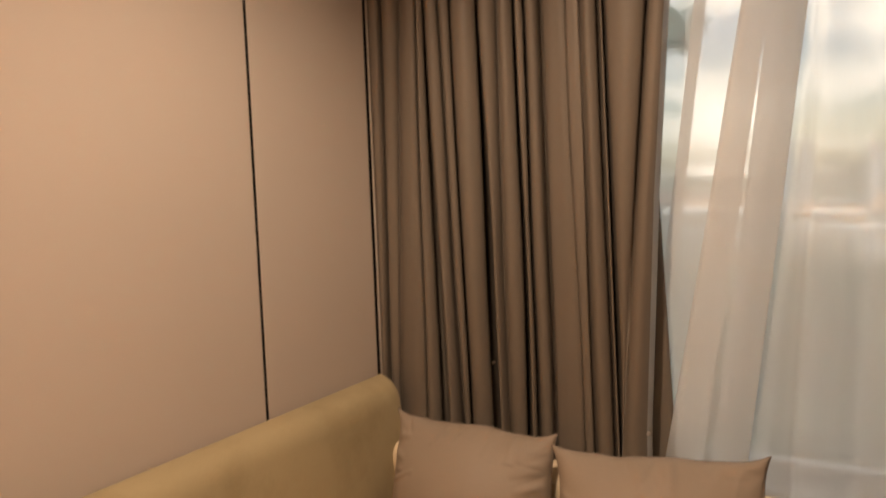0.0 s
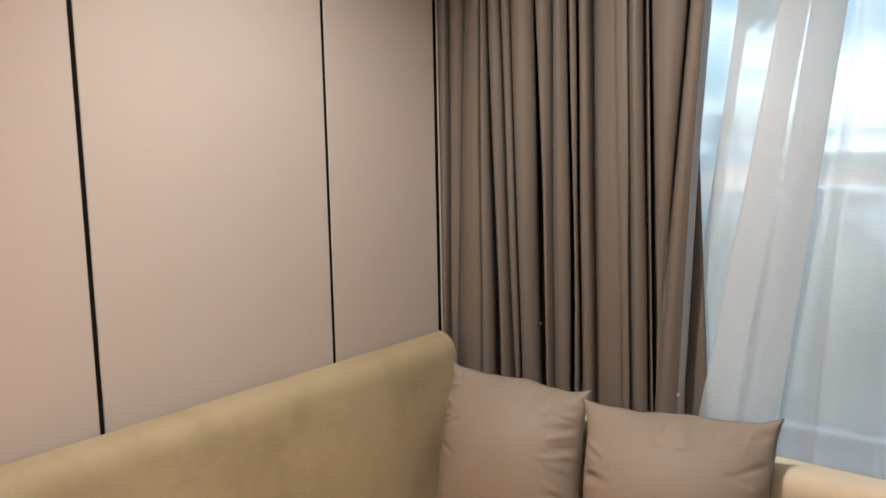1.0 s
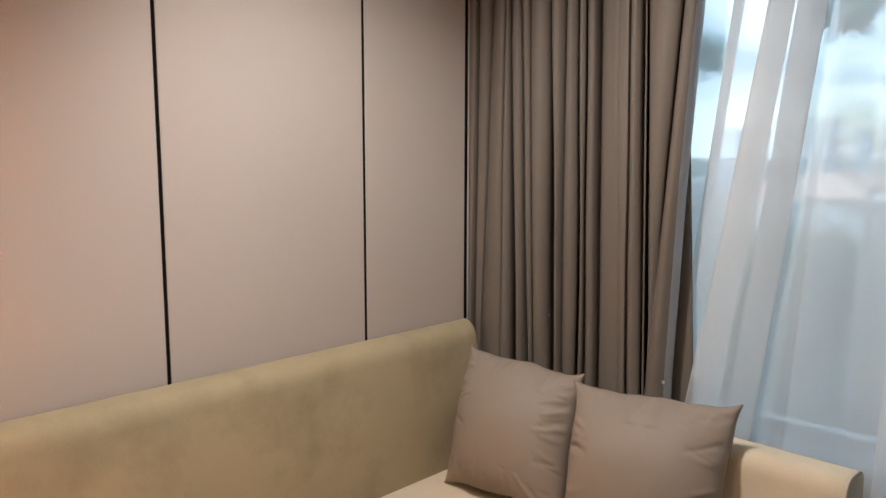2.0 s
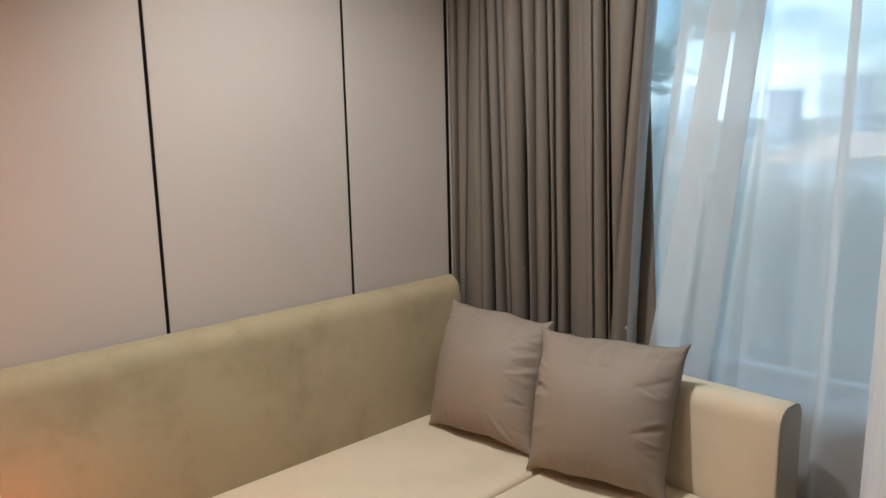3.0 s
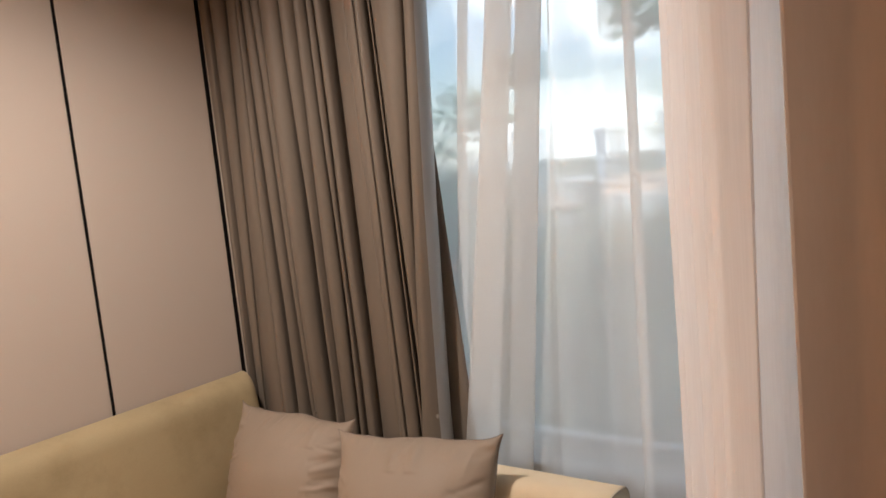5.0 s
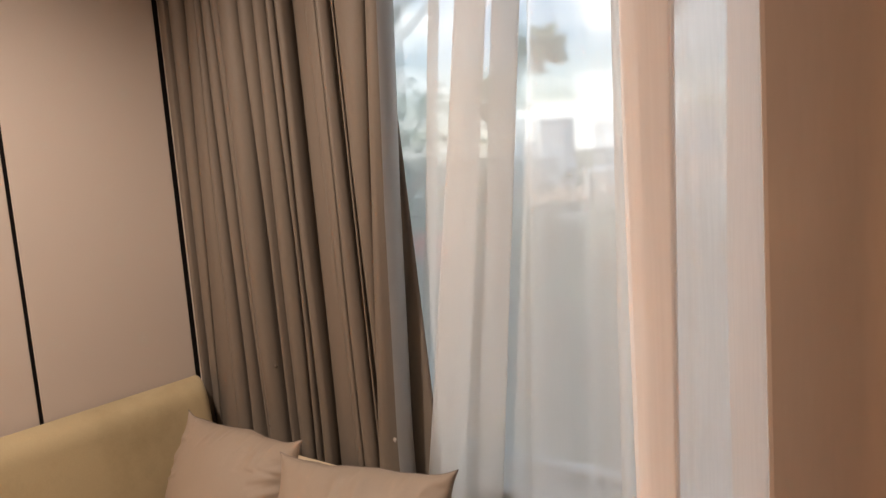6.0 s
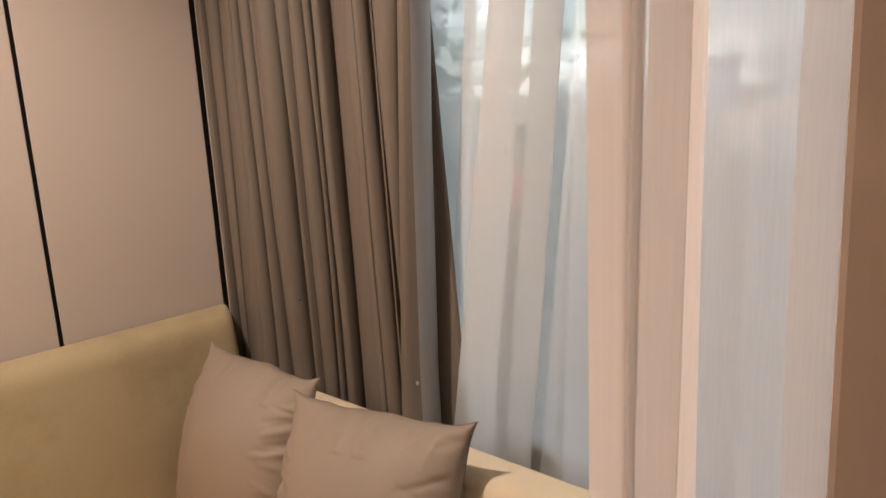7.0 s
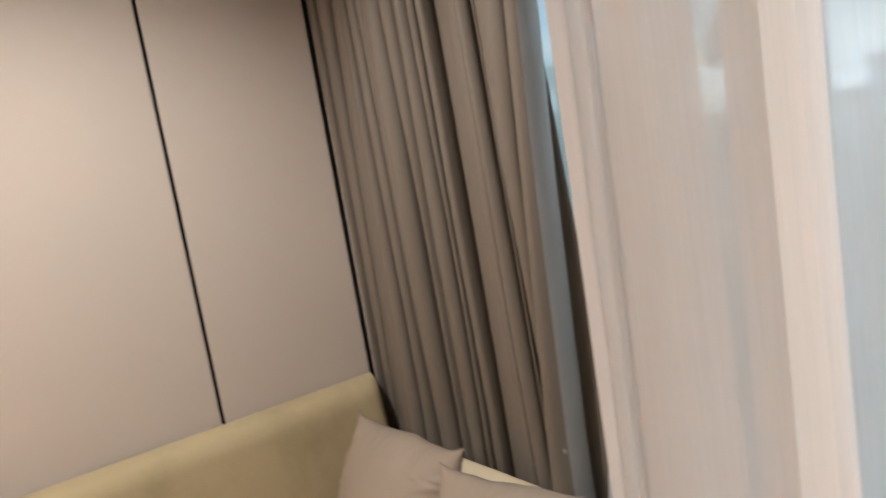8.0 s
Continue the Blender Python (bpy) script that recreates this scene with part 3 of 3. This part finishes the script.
part("cloth", drape([(x + 0.010, y, x - 0.002 if x > 1.7 else x, y) for x, y in NEAR], 0.01, HIGH - 0.03, 1.75, 0.9, per=7, nz=60, wobble=0.007, seed=8.0), M_SHEER_NEAR, near_sheer, "", True)

for y0, x1 in ((0.08, 1.735), (0.165, 1.735)):
    tagged(mesh_object("curtain_track", box(0.01, x1, y0 - 0.012, y0 + 0.012, HIGH - 0.03, HIGH - 0.002, 0.003, 1), M_TRACK), "white metal curtain track on the ceiling", "curtain track", "curtain tracks")

# ---- lamps that light the wall's end and shine in the pier ----
def open_lathe(profile, steps=36):
    b = lathe(profile, steps)
    caps = [f for f in b.faces if len(f.verts) > 4]
    bmesh.ops.delete(b, geom=caps, context="FACES_ONLY")
    return b


table = thing("side_table", (0.27, -1.90, 0), "dark walnut side table beside the sofa", "side table")
part("tabletop", lathe([(0.19, 0.50), (0.205, 0.51), (0.205, 0.525), (0.19, 0.535)], 40), M_WOOD, table)
part("stem", lathe([(0.02, 0.0), (0.02, 0.5)], 16), M_BRASS, table, "", True)
part("foot", lathe([(0.15, 0.0), (0.15, 0.012), (0.03, 0.028)], 32), M_BRASS, table)
table_lamp = thing("table_lamp", (0.27, -1.90, 0.535), "brass table lamp with a glowing amber shade", "table lamp")
part("base", lathe([(0.07, 0.0), (0.07, 0.015), (0.02, 0.04), (0.012, 0.1), (0.012, 0.26)], 28), M_BRASS, table_lamp, "", True)
part("shade", open_lathe([(0.13, 0.27), (0.10, 0.47), (0.097, 0.47), (0.127, 0.27)]), M_SHADE, table_lamp, "lit amber fabric shade", True)
lamp("table_bulb_lamp", "POINT", (0.27, -1.90, 0.91), 6.0, (1.0, 0.42, 0.16), 0.03)

floor_lamp = thing("floor_lamp", (0.98, -3.6, 0), "slim brass floor lamp with a glowing amber shade", "floor lamp")
part("foot", lathe([(0.13, 0.0), (0.13, 0.012), (0.02, 0.03)], 32), M_BRASS, floor_lamp)
part("pole", lathe([(0.011, 0.02), (0.011, 1.02)], 14), M_BRASS, floor_lamp, "", True)
part("shade", open_lathe([(0.065, 1.04), (0.05, 1.16), (0.047, 1.16), (0.062, 1.04)]), glow("lit_floor_lamp_shade", (1.0, 0.55, 0.26), 55.0), floor_lamp, "lit amber fabric shade", True)

# ---- outside: ground, town, trees ----
GROUND = -9.0
bm = bmesh.new()
bmesh.ops.create_grid(bm, x_segments=40, y_segments=40, size=2500)
bmesh.ops.translate(bm, verts=bm.verts[:], vec=(0, 2200, GROUND))
tagged(mesh_object("ground", bm, M_GROUND), "green and grey ground of the town", "ground", kind="structure")


tagged(mesh_object("building_base", box(-0.2, EAST + 0.2, SOUTH - 0.2, 0.45, GROUND, -0.12), M_HOUSE), "plain rendered lower storeys of the building", "building", kind="structure")


def tower(x0, x1, y, top, depth, mat, floors, bays, label):
    ob = thing("tower_block", ((x0 + x1) / 2, y, GROUND), label, "building", "distant towers")
    w, h = x1 - x0, top - GROUND
    part("wall", box(-w / 2, w / 2, 0, depth, 0, h), mat, ob)
    part("roof", box(-w / 2 - 0.3, w / 2 + 0.3, -0.3, depth, h, h + 0.9), mat, ob)
    pane = None
    for f in range(floors):
        for b in range(bays):
            if pane is None:
                pane = part("window", box(-w / bays * 0.33, w / bays * 0.33, -0.12, 0.05, -h / floors * 0.27, h / floors * 0.27), M_PANE, ob)
                first = pane
            else:
                pane = new("window", first.data)
                pane.parent = ob
            pane.location = (-w / 2 + (b + 0.5) * w / bays, 0, (f + 0.5) * h / floors)


D = 170.0


def span(a, b, up):
    mid, half = 1.95 + (a + b) / 2 * D, 0.3 * (b - a) * D
    return mid - half, mid + half, 1.46 + 0.6 * up * D


for a, b, up, mat, floors, bays, label in (
    (-0.448, -0.395, 0.052, M_TOWER, 8, 4, "distant blue-grey tower block"),
    (-0.352, -0.312, 0.072, M_TOWER, 9, 3, "distant tall grey tower block"),
    (-0.300, -0.272, 0.045, M_TOWER, 7, 3, "distant grey tower block with low roof"),
    (-0.585, -0.520, 0.068, M_TOWER, 9, 4, "distant broad grey tower block"),
    (-0.645, -0.592, 0.015, M_TOWER_W, 8, 3, "distant white tower block with pale grey windows"),
    (-0.115, -0.070, 0.055, M_TOWER, 7, 4, "distant square grey office block"),
    (-0.030, 0.020, 0.040, M_TOWER_W, 6, 4, "distant pale office block"),
):
    x0, x1, top = span(a, b, up)
    tower(x0, x1, D, top, 6, mat, floors, bays, label)

rng = random.Random(7)
for i in range(58):
    y = rng.uniform(95, 165)
    x = 1.9 + y * rng.uniform(-0.85, 0.12)
    w, d, h = rng.uniform(6, 10), rng.uniform(5, 8), rng.uniform(3.0, 6.0)
    pale = rng.random() < 0.4
    house = thing("house", (x, y, GROUND), "low pale house with a flat roof" if pale else "low house with a red tiled roof", "house", "town houses")
    house.rotation_euler = (0, 0, rng.uniform(-0.5, 0.5))
    part("wall", box(-w / 2, w / 2, -d / 2, d / 2, 0, h), M_HOUSE, house)
    if pale:
        part("roof", box(-w / 2 - 0.3, w / 2 + 0.3, -d / 2 - 0.3, d / 2 + 0.3, h, h + 0.4), M_TOWER_W, house)
    else:
        bm = bmesh.new()
        e = 0.5
        lo = [bm.verts.new(p) for p in ((-w / 2 - e, -d / 2 - e, h), (w / 2 + e, -d / 2 - e, h), (w / 2 + e, d / 2 + e, h), (-w / 2 - e, d / 2 + e, h))]
        ridge = [bm.verts.new(p) for p in ((-w / 2 + d / 3, 0, h + 2.0), (w / 2 - d / 3, 0, h + 2.0))]
        for f in ((lo[0], lo[1], ridge[1], ridge[0]), (lo[1], lo[2], ridge[1]), (lo[2], lo[3], ridge[0], ridge[1]), (lo[3], lo[0], ridge[0]), tuple(lo[::-1])):
            bm.faces.new(f)
        part("roof", bm, M_ROOF, house)
    for k in range(3):
        win = box(-0.6, 0.6, -0.06, 0.04, -0.7, 0.7)
        bmesh.ops.translate(win, verts=win.verts[:], vec=((k - 1) * w * 0.3, -d / 2, h * 0.55))
        part("window", win, M_PANE, house)


def leaf_cloud(centre_list, count, size, seed, broad=0.55):
    """Many bent leaves scattered through clumps of (x, y, z, radius)."""
    r = random.Random(seed)
    verts, faces = [], []
    for _ in range(count):
        cx, cy, cz, rad = r.choice(centre_list)
        while True:
            p = Vector((r.uniform(-1, 1), r.uniform(-1, 1), r.uniform(-1, 1)))
            if p.length < 1:
                break
        p = Vector((cx, cy, cz)) + p * rad
        q = Euler((r.uniform(-0.9, 0.9), r.uniform(-0.9, 0.9), r.uniform(0, 6.28))).to_matrix()
        s = size * r.uniform(0.6, 1.25)
        outline = [(0, -0.5, 0), (broad * 0.42, -0.2, 0.06), (broad * 0.5, 0.12, 0.05), (0, 0.55, -0.10), (-broad * 0.5, 0.12, 0.05), (-broad * 0.42, -0.2, 0.06)]
        b = len(verts)
        verts += [tuple(p + q @ (Vector(o) * s)) for o in outline]
        faces += [(b, b + 1, b + 2, b + 3), (b, b + 3, b + 4, b + 5)]
    data = bpy.data.meshes.new("leaves")
    data.from_pydata(verts, [], faces)
    bm = bmesh.new()
    bm.from_mesh(data)
    bpy.data.meshes.remove(data)
    return bm


# the tree by the window, with large rounded leaves
near_tree = thing("tree", (-3.2, 4.6, GROUND), "tree with large rounded leaves close outside the window", "tree")
rise = -GROUND
trunk = tube([(0, 0, 0), (0.1, 0.05, 4), (0.0, 0.1, 8), (0.15, 0.0, 11.0), (0.3, -0.1, 12.5)], lambda s: 0.22 - 0.16 * s, 10)
part("trunk", trunk, M_BARK, near_tree, "", True)
BOUGHS = [((0.1, 0.0, rise + 0.6), (0.9, -0.1, rise + 1.5), (1.9, -0.1, rise + 2.3)), ((0.1, 0, rise + 1.6), (0.2, -0.2, rise + 1.9), (0.5, -0.3, rise + 2.0)),
          ((0.15, 0, rise + 2.6), (1.4, 0.0, rise + 3.2), (2.95, 0.1, rise + 2.6)), ((0.1, 0.0, rise + 0.2), (-0.8, 0.2, rise + 1.0), (-1.4, 0.2, rise + 1.7))]
for bough in BOUGHS:
    part("limb", tube([tuple(p) for p in spline(bough, 5)], lambda s: 0.05 - 0.04 * s, 7), M_BARK, near_tree, "", True)
clumps = [(1.85, 0.0, rise + 2.3, 0.22), (2.95, 0.0, rise + 2.58, 0.25), (-0.1, 0.0, rise + 2.0, 0.5), (1.4, -0.1, rise + 1.95, 0.32), (0.6, 0.0, rise + 1.5, 0.6),
          (0.0, 0.0, rise + 1.0, 0.6), (-0.8, 0.1, rise + 0.6, 0.6), (-0.6, 0.0, rise + 1.6, 0.5)]
part("crown", leaf_cloud(clumps, 560, 0.16, 3, 0.9), M_LEAF_NEAR, near_tree, "large rounded green leaves, paled as if backlit")


def garden_tree(x, y, top, spread, seed, label):
    ob = thing("tree", (x, y, GROUND), label, "tree", "garden trees")
    h = top - GROUND
    part("trunk", tube([(0, 0, 0), (0.15, 0, h * 0.4), (0, 0.1, h * 0.8)], lambda s: 0.25 - 0.15 * s, 8), M_BARK, ob, "", True)
    r = random.Random(seed)
    cl = [(r.uniform(-1, 1) * spread, r.uniform(-1, 1) * spread * 0.7, h - r.uniform(0.1, 1.0) * spread * 1.4, spread * r.uniform(0.25, 0.5)) for _ in range(16)]
    for c in cl[:5]:
        part("limb", tube([(0, 0.05, h * 0.55), (c[0] * 0.5, c[1] * 0.5, (h * 0.6 + c[2]) / 2), c[:3]], lambda s: 0.08 - 0.06 * s, 6), M_BARK, ob, "", True)
    part("crown", leaf_cloud(cl, 4200, 0.24, seed + 1, 0.6), M_LEAF, ob, "dense green crown with gaps")
    return ob, cl


for i, (x, y, top, spread) in enumerate(((-8.5, 13, 0.2, 2.6), (-4.6, 15, -0.7, 2.6), (-1.2, 14, -0.9, 2.5), (2.0, 15, -0.8, 2.6), (-11, 19, 0.9, 3.0), (-6, 22, -0.9, 3.0), (0.4, 22, -1.4, 3.0), (-15, 24, 1.2, 3.4), (-2.8, 10, -1.4, 2.0), (0.8, 9.5, -1.3, 2.0), (-6.0, 9.0, -0.9, 2.0))):
    garden_tree(x, y, top, spread, 20 + i, "leafy green garden tree below the window")
flame, cl = garden_tree(-4.85, 8.2, 0.15, 1.0, 77, "garden tree in red blossom below the window")
part("blossom", leaf_cloud([(0.05, -0.5, 0.02 - GROUND, 0.26), (0.2, -0.6, -0.12 - GROUND, 0.24), (-0.1, -0.5, 0.16 - GROUND, 0.2)], 300, 0.1, 5, 0.9), M_FLOWER, flame, "bright red blossom")

# ---- floor planks ----
plank_meshes = {}
row, x = 0, -0.01
while x < EAST:
    w = min(0.145, EAST - x)
    y = SOUTH - 0.9 * ((row * 0.37) % 1)
    while y < INNER:
        a, b = max(y, SOUTH), min(y + 1.2, INNER)
        if b - a > 0.05:
            key = (round(w, 3), round(b - a, 3))
            if key not in plank_meshes:
                bm = box(0.001, w - 0.001, 0.001, b - a - 0.001, -0.016, 0.0, 0.0015, 1)
                data = bpy.data.meshes.new("plank")
                bm.to_mesh(data)
                bm.free()
                data.materials.append(M_FLOOR)
                plank_meshes[key] = data
            plank = new("plank", plank_meshes[key])
            plank.parent = floor
            plank.location = (x, a, 0)
        y += 1.2
    x += 0.145
    row += 1
